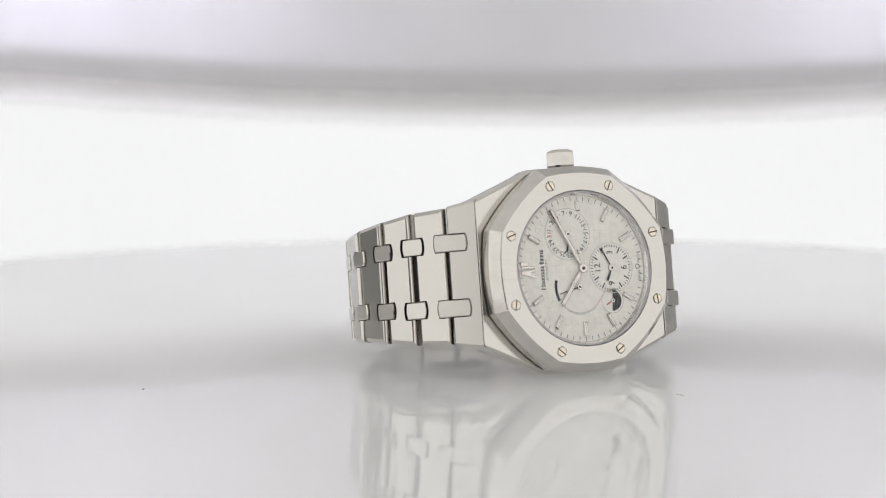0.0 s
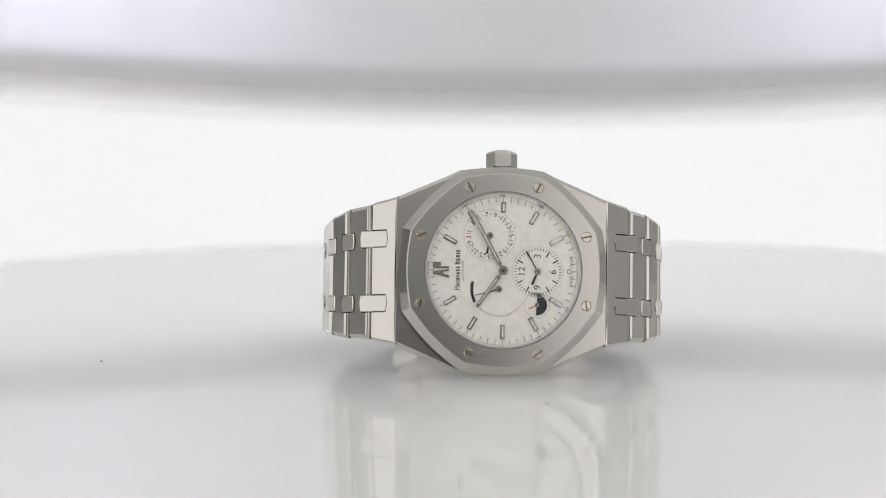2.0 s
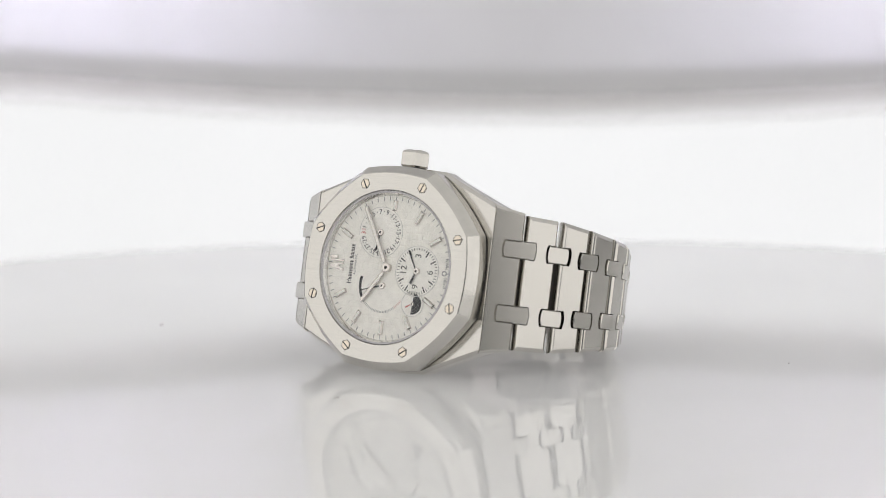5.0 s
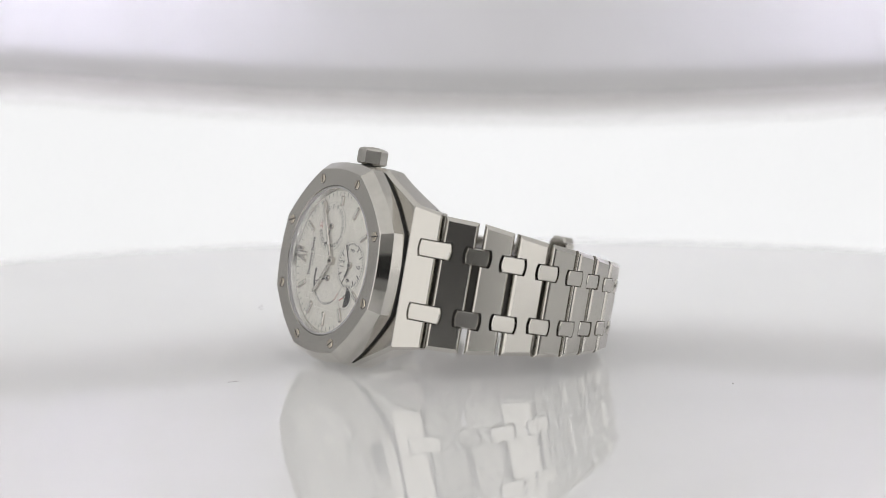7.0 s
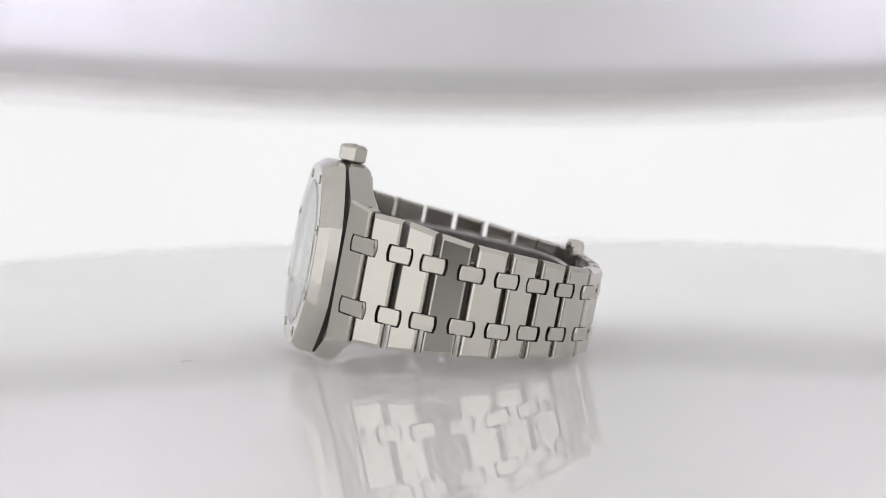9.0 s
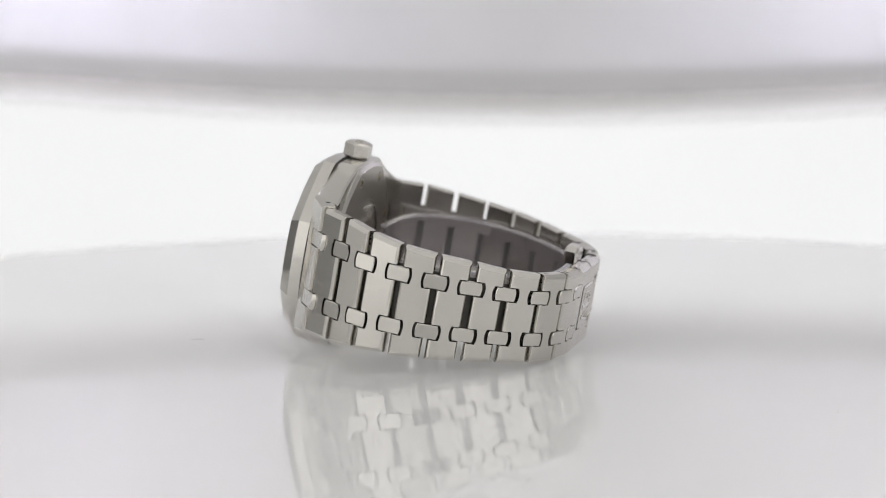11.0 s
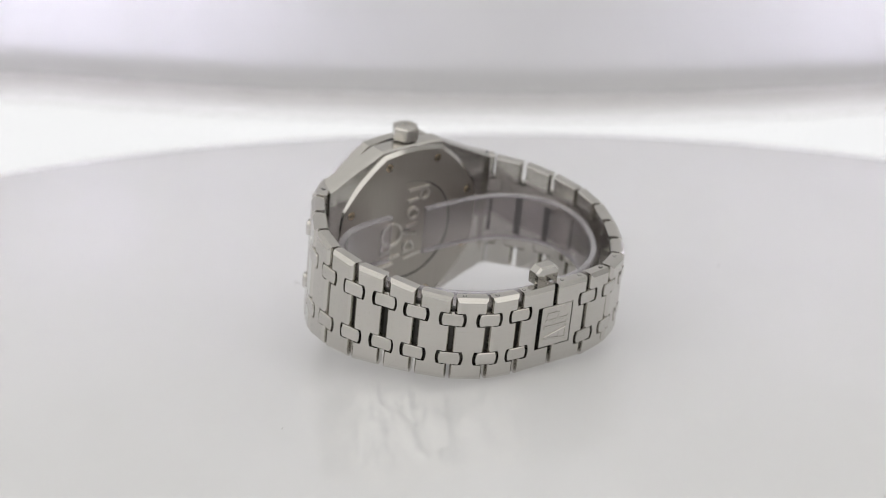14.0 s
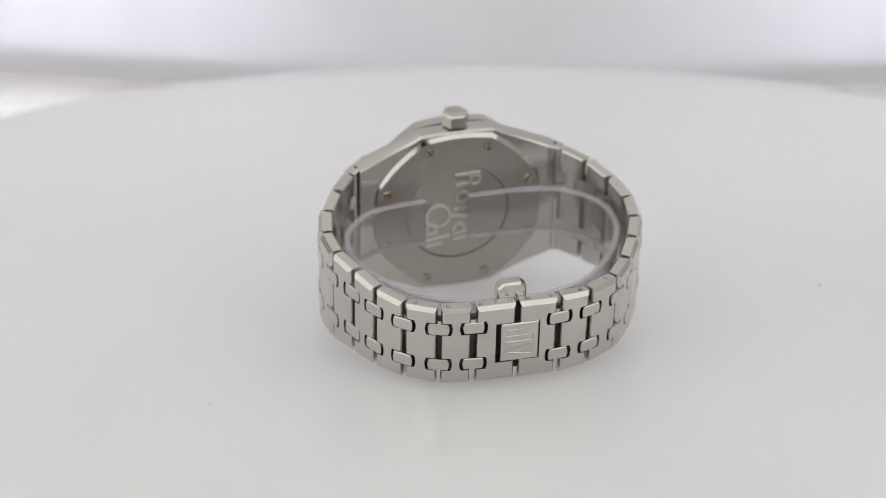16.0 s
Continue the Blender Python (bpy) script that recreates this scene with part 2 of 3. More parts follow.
# unseen strips, added only for the dark bands they put in the steel
for wall_name, a0, a1 in (("wall_left_dark_strip", -106, -97), ("wall_left_corner", -135, -122)):
    setting(wall_name, wall_arc(SIDE_R, a0, a1, TENT_LOW, TENT_TOP, 0.01), DARK_STRIP, "unseen darker wall strip, mirrored as a dark band in the steel", "wall")
setting("wall_front_left", wall_arc(TENT_R, -85, -17, TENT_LOW, TENT_TOP, 0.01), SIDE_LIT, "white lit diffuser wall beside the camera", "wall")
setting("wall_front_right", wall_arc(TENT_R, 11, 69, TENT_LOW, TENT_TOP, 0.01), SIDE_LIT, "white lit diffuser wall beside the camera", "wall")
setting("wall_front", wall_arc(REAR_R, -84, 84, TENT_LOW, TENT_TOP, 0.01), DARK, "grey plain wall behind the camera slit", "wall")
setting("ceiling", disc(REAR_R + 0.01, TENT_TOP, TENT_TOP + 0.01, n=96), ROOF_LIT, "white translucent roof diffuser", "ceiling")
setting("floor", disc(REAR_R + 0.01, TENT_LOW - 0.01, TENT_LOW, n=96), TENT, "plain grey fabric floor", "floor")


def hem_line(n=60):
    """Points of the curtain's lower edge, which sags in the middle."""
    out = []
    for i in range(n + 1):
        x = -0.6 + 1.2 * i / n
        q = max(-0.145, min(0.145, x)) / 0.138
        out.append((x, 0.252, 0.0388 + 0.0052 * q * q - 0.0021 * q))
    return out


curtain = tagged(new("hanging_backdrop", finish("hanging_backdrop", loft([[(x, y, z + 0.0028), (x, y + 0.001, z + 0.0028), (x, y + 0.001, TENT_TOP - 0.002), (x, y, TENT_TOP - 0.002)]
                 for x, y, z in hem_line()]), FABRIC, 1)), "pale grey fabric curtain hung behind the turntable", "curtain")
# see-through strips, added to fade the curtain's edge into the lit wall
for back, drop, cloth, note in ((0.0010, 0.0025, SHEER, "added sheer strip to soften the lower edge of the curtain"), (0.0020, 0.0052, SHEER_THIN, "added see-through strip to soften the edge of the hem"),
                                (0.0030, 0.0080, SHEER_THIN, "added see-through strip to soften the edge of the hem")):
    hem = new("hem", finish("hem", loft([[(x, y + back, z - drop), (x, y + back + 0.0006, z - drop), (x, y + back + 0.0006, z + 0.011), (x, y + back, z + 0.011)] for x, y, z in hem_line()]), cloth, 1))
    hem.parent = curtain
    tagged(hem, note)

# black camera body behind the lens, seen only as the dark reflection in the steel
rig = tagged(new("studio_camera"), "black camera body standing before the turntable", "camera")
bm = box(-75, 75, -75, -20, -52, 45, 6)
part("body", bm, BLACK_BODY, rig)
bm = bmesh.new()
loft([[(x, y, z) for x, z, y in ring_points(r, y, 40)] for r, y in ((31, -22), (31, -14), (26, -10))], bm=bm)
part("lens_ring", bm, BLACK_BODY, rig)
rig.matrix_world = pose(-0.0096, -0.418, 0.0678)
bm = loft([ring_points(r, z, 24) for r, z in ((60, -200), (60, -194), (14, -188), (12, 16.5))])
tagged(new("camera_post", finish("camera_post", bm, BLACK_BODY, MM)), "plain black post under the camera body", "stand").matrix_world = pose(-0.0096, -0.465, 0)

# ---------------------------------------------------------------- turntable
turntable = tagged(new("turntable"), "round glossy white acrylic turntable disc", "turntable")
bm = bmesh.new()
R = 201.0
loft([ring_points(r, z, 160) for r, z in ((R - 2, -8.0), (R, -6.8), (R, -0.8), (R - 0.25, -0.25), (R - 0.8, 0.0), (R - 1.5, 0.0))], bm=bm)
part("disc", bm, ACRYLIC, turntable, "", pose(0, 0, -PIVOT), 4)
for sx, sy, sr in ((-71.7, -31.9, 0.22), (54.1, 28.3, 0.13), (27.3, 84.0, 0.13)):
    bm = bmesh.new()
    bmesh.ops.create_icosphere(bm, subdivisions=1, radius=sr)
    for v in bm.verts:
        v.co = Vector((v.co.x * 1.5, v.co.y * 0.8, v.co.z * 0.5)) * random.uniform(0.75, 1.3)
    part("dust_speck", bm, DUST, turntable, "tiny dark dust speck", pose(sx * MM, sy * MM, -PIVOT + 0.0001, 0, 0, random.uniform(0, 180)))
# a stray fibre beside the watch
fibre_line = [(21.4, -56.9, 0.03), (21.5, -57.9, 0.07), (22.5, -59.0, 0.03)]
rings = [[(x + 0.028 * math.cos(q), y, z + 0.028 * math.sin(q)) for q in (2 * math.pi * j / 6 for j in range(6))] for x, y, z in fibre_line]
part("fibre", loft(rings), DUST, turntable, "short dark stray fibre", pose(0, 0, -PIVOT))
bm = loft([ring_points(r, z, 40) for r, z in ((70, -200), (70, -192), (22, -186), (18, -40), (18, -22), (14, -12.5), (6, -8.4))])
tagged(new("turntable_post", finish("turntable_post", bm, SATIN, MM)), "plain round metal post under the turntable", "stand")

# ---------------------------------------------------------------- the watch
watch = tagged(new("wristwatch"), "steel wristwatch with octagonal bezel and link bracelet lying on its side", "watch")

# outer line of the bracelet: along 12-6, depth from the dial, half distance of its studs
SIX = [(24.7, -6.7, 6.0), (28.95, -12.8, 5.9), (32.4, -18.8, 5.5), (33.9, -26.0, 5.1), (33.1, -33.25, 4.85), (30.35, -39.75, 4.6),
       (27.5, -46.0, 4.3), (23.1, -51.85, 4.15), (16.8, -55.6, 4.15), (10.0, -56.8, 4.2)]
TWELVE = [(-24.5, -6.8, 6.05), (-28.65, -12.9, 5.9), (-31.65, -19.6, 5.5), (-33.2, -27.0, 5.1), (-32.1, -34.35, 4.85), (-29.1, -41.1, 4.6),
          (-25.4, -47.3, 4.3), (-20.8, -52.65, 4.15), (-14.1, -56.1, 4.15), (-7.2, -57.3, 4.3)]
NOTCH = 1.85           # depth of the notches
WIDE = 2.08            # half width of a link over half the distance of its studs


def frame_at(a, b, out_to):
    """Pose in the watch (metres) with x from a to b, y across the bracelet, z outwards."""
    a, b = Vector((a[0], 0, a[1])), Vector((b[0], 0, b[1]))
    x = (b - a).normalized()
    y = Vector((0, 1, 0))
    z = x.cross(y)
    if z.dot(out_to) < 0:
        y = -y
        z = -z
    m = Matrix((x, y, z)).transposed().to_4x4()
    m.translation = (a + b) / 2 * MM
    return m, (b - a).length


def stud_half(s):
    """Half width of the notch for a stud; it narrows with the bracelet."""
    return 1.36 + (s - 4.15) * 0.16


def notch(end, s, nw, deep):
    """One notch in the end of a link, with a bowed bottom, from -y to +y."""
    return [(end, s - nw)] + [(end - deep - 0.30 * (1 - q * q), s + q * nw) for q in (-1, -0.6, -0.2, 0.2, 0.6, 1)] + [(end, s + nw)]


def notched(half, w0, w1, n0, n1, s0, s1, low=0.0, high=0.0):
    """Outline of a link: half length, half widths at its ends, notch depths and stud places at its ends, extra width below and above."""
    o = [(-half, -w0 - low), (half, -w1 - low)]
    if n1:
        o += notch(half, -s1, stud_half(s1), n1) + notch(half, s1, stud_half(s1), n1)
    o += [(half, w1 + high), (-half, w0 + high)]
    if n0:
        o += [(-x, -y) for x, y in notch(half, -s0, stud_half(s0), n0) + notch(half, s0, stud_half(s0), n0)]
    return o


LINK_LAYERS = [(-2.9, 0.5, 0.35), (-2.6, 0.3, 0.05), (-1.8, 0.1, 0.0), (-1.15, 0.0, 0.0), (-0.74, 0.05, 0.0), (-0.38, 0.17, 0.38), (-0.18, 0.32, 0.59), (0.0, 0.56, 0.78)]


def stud_outline(length, wide):
    o, h = [], length / 2
    for i in range(7):
        k = -1 + i / 3
        o.append((h - 0.30 * k * k, k * wide / 2))
    for i in range(7):
        k = 1 - i / 3
        o.append((-h + 0.30 * k * k, k * wide / 2))
    return o


def make_stud(place, length, y, parent, shift=0.0):
    bm = prism(stud_outline(length, 2 * stud_half(abs(y)) - 0.1), [(-1.9, 0.1), (-0.5, 0.0), (-0.1, 0.05), (0.06, 0.20)])
    part("stud", bm, BRUSHED_X, parent, "", place @ pose(shift * MM, y * MM, 0), 20)


def pin(parent, x, y, z, r=0.42):
    """A small dark pin end on the upper edge of a link."""
    bm = bmesh.new()
    rings = [[(x + r * math.cos(a), y + d, z + r * math.sin(a)) for a in (2 * math.pi * i / 12 for i in range(12))] for d in (-0.3, 0.03)]
    loft(rings, bm=bm)
    part("pin", bm, HOLE_SHADE, parent, "dark pin end")


def pin_end(parent, x, y, z, up):
    """Steel pin end in a bore whose shade is painted near-black, on the upper side of a link."""
    rings = [[(x + r * math.cos(q), up * (y + d), z + r * math.sin(q)) for q in (2 * math.pi * j / 12 for j in range(12))]
             for r, d in ((0.42, -0.4), (0.42, 0.02), (0.30, 0.02), (0.28, 0.06), (0.0, 0.06))]
    part("pin", loft(rings, caps=False, index=[0, 0, 1, 1]), [HOLE_SHADE, SATIN], parent, "steel pin end in a bore painted near-black for shade")


CENTRE = Vector((0, 0, -28))


def lug_start(side):
    """Where the sloping face of a lug begins at the bezel."""
    return (side * 19.5, -3.0, 0)


def bracelet_half(points):
    for i in range(1, len(points)):
        a, b = points[i - 1], points[i]
        mid = Vector(((a[0] + b[0]) / 2, 0, (a[1] + b[1]) / 2))
        m, length = frame_at(a, b, mid - CENTRE)
        half = length / 2 - 0.54
        up = 1 if m[1][1] > 0 else -1
        extra = (0.10 if i < 4 else 0.28, 0.0)[::up]
        link = part("link", notch_prism(notched(half, a[2] * WIDE, b[2] * WIDE, NOTCH, NOTCH, a[2], b[2], *extra), LINK_LAYERS), BRUSHED_X, watch, "", m, 34)
        if i >= 7:
            ww = (a[2] + b[2]) / 2 * WIDE
            pin_end(link, -1.5, ww, -1.6, up)
    for i in range(len(points)):
        p = points[i]
        before = points[i - 1] if i else lug_start(1 if p[0] > 0 else -1)
        after = p if i == 0 else points[i + 1] if i + 1 < len(points) else (0, -57.55, 0)
        m, length = frame_at(before, after, Vector((p[0], 0, p[1])) - CENTRE)
        m.translation = Vector((p[0], 0, p[1])) * MM
        n = m.to_3x3() @ Vector((0, 0, 1))
        m.translation += n * (-0.12 * MM)
        wide = p[2] + 1.75
        # block coloured near-black to stand for the shade between links
        part("hinge", box(-2.95, 2.95, -wide, wide, -2.6, -1.7, 0.2), SHADE_AND_PIN_STEEL, watch, "inner hinge, near-black for the shade between two links", m)
        for s in (-1, 1):
            make_stud(m, 6.35 if i == 0 else 4.55 if i < 6 else 4.3, s * p[2], watch, -0.70 if i == 0 else 0.0)
            part("inner_bridge", box(-2.4, 2.4, s * p[2] - 1.55, s * p[2] + 1.55, -2.86, -2.62), SATIN, watch, "", m)


bracelet_half(SIX)
bracelet_half(TWELVE)


# ---- case
def octagon(half, z, n=96, bulge=0.75):
    out = []
    for i in range(n):
        a = 2 * math.pi * i / n
        dev = (math.degrees(a) + 22.5) % 45 - 22.5
        r = half / math.cos(radians(dev)) + bulge * (1 - (dev / 22.5) ** 2) - bulge * 0.5
        out.append((r * math.cos(a), r * math.sin(a), z))
    return out


def case_body():
    stations = [(0, 19.35, -3.42, -7.9), (4, 19.35, -3.42, -7.9), (7.9, 19.1, -3.42, -7.9), (10, 18.0, -3.42, -7.9), (13, 16.7, -3.42, -7.9),
                (16, 15.4, -3.42, -8.1), (18.5, 14.3, -3.42, -8.4), (19.6, 13.85, -3.42, -8.6), (21.3, 13.15, -5.2, -8.6)]
    full = [(-u, v, t, b) for u, v, t, b in stations[:0:-1]] + stations
    rings = []
    for u, v, t, b in full:
        c, e = 0.45, 0.7
        rings.append([(u, -v + c, b), (u, -v + 0.05, b + c), (u, -v, b + c + 0.3), (u, -v, t - e), (u, -v + e, t), (u, v - e, t), (u, v, t - e),
                      (u, v, b + c + 0.3), (u, v - 0.05, b + c), (u, v - c, b)])
    return loft(rings)


case = part("case", case_body(), BRUSHED_X, watch, "brushed steel case", None, 9)
for s, pts in ((1, SIX), (-1, TWELVE)):
    a, b = lug_start(s), pts[0]
    m, length = frame_at(a, b, Vector((s * 22, 0, 20)))
    half = length / 2 - 0.28
    out = notched(half, 13.85, 12.85, 0, 3.45, 0, b[2])
    part("lug", notch_prism(out, [(-3.0, 0.3, 0.3), (-2.7, 0.0, 0.0), (-1.0, 0.0, 0.0), (-0.5, 0.06, 0.04), (-0.3, 0.12, 0.24), (0.0, 0.30, 0.54)]), BRUSHED_X, case, "", m, 24)
    pin(case, s * 21.6, 13.2, -6.6, 0.6)
bm = loft([octagon(h, z) for h, z in ((18.75, -3.6), (18.75, -2.9))])
part("gasket", bm, RUBBER, case, "thin black gasket under the bezel")

# caseback
bm = loft([octagon(18.6, -7.7), octagon(18.55, -8.0), octagon(17.75, -8.6), [(x, y, -8.6) for x, y, z in ring_points(11.3, 0, 96)],
           [(x, y, -8.35) for x, y, z in ring_points(11.1, 0, 96)]], caps=False, index=[1, 1, 0, 2])
bm.faces.new([bm.verts.new(p) for p in ring_points(11.1, -8.35, 96)][::-1])
# case steel with a lowered tone: the caseback's shade is in its colour
SHADE_TONED = steel("steel_shade_toned", 0.32, (1, 0.02, 1), 0.1, (0.47, 0.445, 0.405))
caseback = part("caseback", bm, [SHADE_TONED, POLISHED, SHADE_AND_PIN_STEEL], case, "octagonal caseback with polished bevel")
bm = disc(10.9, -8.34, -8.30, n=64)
# tone lowered further here, so that the raised shapes stand out
part("medallion", bm, steel("steel_toned_down", 0.36, (1, 1, 1), 0.0, (0.34, 0.325, 0.297)), caseback, "sunken round medallion with raised shapes")


def screw(parent, x, y, z, up, turn, material):
    """Hexagonal slotted screw, sunk in the face."""
    bm = bmesh.new()
    r = 0.98
    hexa = [(r * math.cos(radians(60 * i)), r * math.sin(radians(60 * i))) for i in range(6)]
    prism(hexa, [(-0.4, 0), (0.05, 0), (0.14, 0.12)], bm=bm)
    s = part("screw", bm, material, parent, "hexagonal slotted screw", pose(x * MM, y * MM, z * MM, 0 if up else 180, 0, turn))
    # slot and rim are coloured near-black in place of their own shade
    bm = box(-0.9, 0.9, -0.11, 0.11, 0.08, 0.152)
    part("slot", bm, HOLE_SHADE, s)
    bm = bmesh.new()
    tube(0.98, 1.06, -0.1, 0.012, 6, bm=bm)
    part("rim", bm, HOLE_SHADE, s)


for i in range(8):
    a = radians(22.5 + 45 * i)
    screw(caseback, 16.75 * math.cos(a), 16.75 * math.sin(a), -8.6, False, 40 * i + 12, BRONZE)

# brightness of the strokes is put into their raised tone
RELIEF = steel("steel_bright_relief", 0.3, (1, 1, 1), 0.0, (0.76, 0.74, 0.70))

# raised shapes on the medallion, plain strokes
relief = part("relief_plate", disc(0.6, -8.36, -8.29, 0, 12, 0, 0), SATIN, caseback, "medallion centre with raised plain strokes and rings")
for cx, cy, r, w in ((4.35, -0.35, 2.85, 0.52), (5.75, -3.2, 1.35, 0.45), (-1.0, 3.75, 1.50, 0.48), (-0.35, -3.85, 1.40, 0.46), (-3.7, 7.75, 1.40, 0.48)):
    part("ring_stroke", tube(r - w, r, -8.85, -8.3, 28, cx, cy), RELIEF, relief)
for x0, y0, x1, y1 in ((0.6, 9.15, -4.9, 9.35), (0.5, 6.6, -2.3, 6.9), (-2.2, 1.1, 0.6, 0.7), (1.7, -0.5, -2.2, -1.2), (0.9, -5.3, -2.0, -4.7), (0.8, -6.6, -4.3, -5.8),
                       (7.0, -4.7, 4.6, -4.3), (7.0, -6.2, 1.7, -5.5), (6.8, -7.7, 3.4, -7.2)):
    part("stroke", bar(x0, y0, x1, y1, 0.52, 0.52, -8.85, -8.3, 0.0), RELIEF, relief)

# ---- bezel
hole = [(x, y, 1.55) for x, y, z in ring_points(14.65, 0, 96)]
bm = loft([octagon(18.55, -3.0), octagon(18.95, -2.85), octagon(18.95, -0.55), octagon(18.75, -0.25), octagon(17.55, 1.45), octagon(17.4, 1.55), hole,
           ring_points(14.55, 1.4, 96), ring_points(14.45, 0.2, 96)], caps=False, index=[1, 0, 1, 1, 1, 0, 1, 1])
bezel = part("bezel", bm, [BRUSHED_X, POLISHED], watch, "octagonal brushed steel bezel with polished bevel", None, 12)
for i in range(8):
    a = radians(22.5 + 45 * i)
    screw(bezel, 16.6 * math.cos(a), 16.6 * math.sin(a), 1.56, True, (10, 65, 120, 20, 80, 140, 35, 100)[i], GOLDEN)

bm = disc(14.5, 0.85, 1.75, 0.35, 96)
crystal = part("crystal", bm, CRYSTAL, watch, "clear domed sapphire crystal")
crystal.visible_shadow = False

bm = bmesh.new()
tube(14.1, 14.44, 0.95, 1.42, 96, bm=bm)
edge_ring = part("ground_edge", bm, CRYSTAL_EDGE, crystal, "milky ground edge of the crystal")
edge_ring.visible_shadow = False

# ---- crown
bm = bmesh.new()
def crown_ring(r, y, round_):
    out = []
    for i in range(48):
        a = 2 * math.pi * i / 48
        dev = (math.degrees(a)) % 60 - 30
        rr = r * (math.cos(radians(30)) / math.cos(radians(dev)) * (1 - round_) + round_)
        out.append((rr * math.cos(a), y, -4.85 + rr * math.sin(a)))
    return out
# neck is near-black: the shade under the crown is in its colour
loft([crown_ring(r, y, q) for r, y, q in ((1.9, 18.9, 1), (1.9, 19.5, 1), (2.5, 19.52, 0.3), (2.95, 19.85, 0.0), (2.95, 22.25, 0.0), (2.65, 22.6, 0.3), (2.2, 22.72, 1), (2.0, 22.85, 1))],
     bm=bm, index=[1, 1, 0, 0, 0, 0, 0])
crown = part("crown", bm, [SATIN, HOLE_SHADE], watch, "faceted hexagonal steel crown", None, 20)
bm = bmesh.new()
for dx, rr in ((-0.75, 0.7), (0.75, 0.7)):
    rings = [[(dx + r * math.cos(a), 22.84 + h, -4.85 + r * math.sin(a)) for a in (2 * math.pi * i / 20 for i in range(20))] for r, h in ((rr, 0), (rr, 0.13), (rr - 0.25, 0.13), (rr - 0.25, 0))]
    loft(rings, caps=False, bm=bm)
part("emblem", bm, POLISHED, crown, "small raised plain rings")

# ---- dial
bm = disc(14.3, -0.6, 0.0, n=96)
dial = part("dial", bm, SILVER_DIAL, watch, "silver-white dial with small square pattern")
bm = loft([ring_points(r, z, 96) for r, z in ((13.65, 0.0), (13.75, 0.25), (14.4, 0.95))], caps=False)
part("flange", bm, FLANGE, dial, "sloping silver flange round the dial")

DATE, ZONE, RESERVE, NIGHT = (-2.5, 6.5), (6.45, -0.1), (-0.75, -3.45), (6.3, -6.25)


def free(x, y):
    if math.hypot(x, y) > 11.6 or math.hypot(x - DATE[0], y - DATE[1]) < 5.2 or math.hypot(x - ZONE[0], y - ZONE[1]) < 5.1:
        return False
    if math.hypot(x - NIGHT[0], y - NIGHT[1]) < 2.9 or math.hypot(x - RESERVE[0], y - RESERVE[1]) < 5.9 and y < RESERVE[1] + 2.5:
        return False
    if x < -9.2 and abs(y) < 2.2 or -9.3 < x < -6.7 and abs(y) < 3.9:
        return False
    for i in range(12):
        a = radians(30 * i)
        if math.hypot(x - 11.4 * math.cos(a), y - 11.4 * math.sin(a)) < 1.3:
            return False
    return True


verts, faces = [], []
for i in range(-13, 14):
    for j in range(-13, 14):
        x, y = i * 1.25, j * 1.25
        if free(x, y):
            b = len(verts)
            for h, z in ((0.54, 0.0), (0.48, 0.09)):
                verts += [(x - h, y - h, z), (x + h, y - h, z), (x + h, y + h, z), (x - h, y + h, z)]
            faces += [(b + 4, b + 5, b + 6, b + 7)] + [(b + q, b + (q + 1) % 4, b + 4 + (q + 1) % 4, b + 4 + q) for q in range(4)]
me = bpy.data.meshes.new("square_pattern")
me.from_pydata([tuple(c * MM for c in v) for v in verts], [], faces)
me.materials.append(SILVER_DIAL)
pattern = new("square_pattern", me)
pattern.parent = dial
tagged(pattern, "fine raised square pattern", kind="stuff")

# minute track
bm = bmesh.new()
for i in range(60):
    a = radians(6 * i)
    c, s = math.cos(a), math.sin(a)
    r0 = 12.75
    bar(r0 * c, r0 * s, 13.5 * c, 13.5 * s, 0.13, 0.13, 0.0, 0.03, 0, bm)
tagged(part("minute_track", bm, GREY_INK, dial, "fine dark minute strokes"), kind="stuff")

# hour batons
for i in range(12):
    if i in (0, 6):
        continue
    a = radians(30 * i)
    reach, at = (0.98, 11.75) if i == 3 else (1.35, 11.35)      # the one beside the date subdial is shorter
    bm = box(-reach, reach, -0.46, 0.46, 0.0, 0.46, 0.18)
    b = part("hour_marker", bm, HAND, dial, "applied metal baton marker", pose(at * math.cos(a) * MM, at * math.sin(a) * MM, 0, 0, 0, 30 * i))
    part("inlay", box(0.3 - reach, reach - 0.3, -0.17, 0.17, 0.44, 0.48), LUME, b, "white inlay")

# small shapes at twelve and the maker's line, drawn as plain shapes
bm = prism([(-13.0, -0.75), (-10.0, -1.5), (-10.0, -0.95), (-11.0, -0.75), (-11.0, -0.35), (-10.0, -0.2), (-10.0, 0.15), (-13.0, -0.3)], [(0.0, 0), (0.3, 0), (0.34, 0.04)])
box(-13.0, -10.0, 0.3, 0.68, 0.0, 0.34, 0.05, bm)
box(-13.0, -11.5, 0.78, 1.45, 0.0, 0.34, 0.05, bm)
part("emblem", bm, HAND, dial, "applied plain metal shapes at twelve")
bm = bmesh.new()
y = -3.65
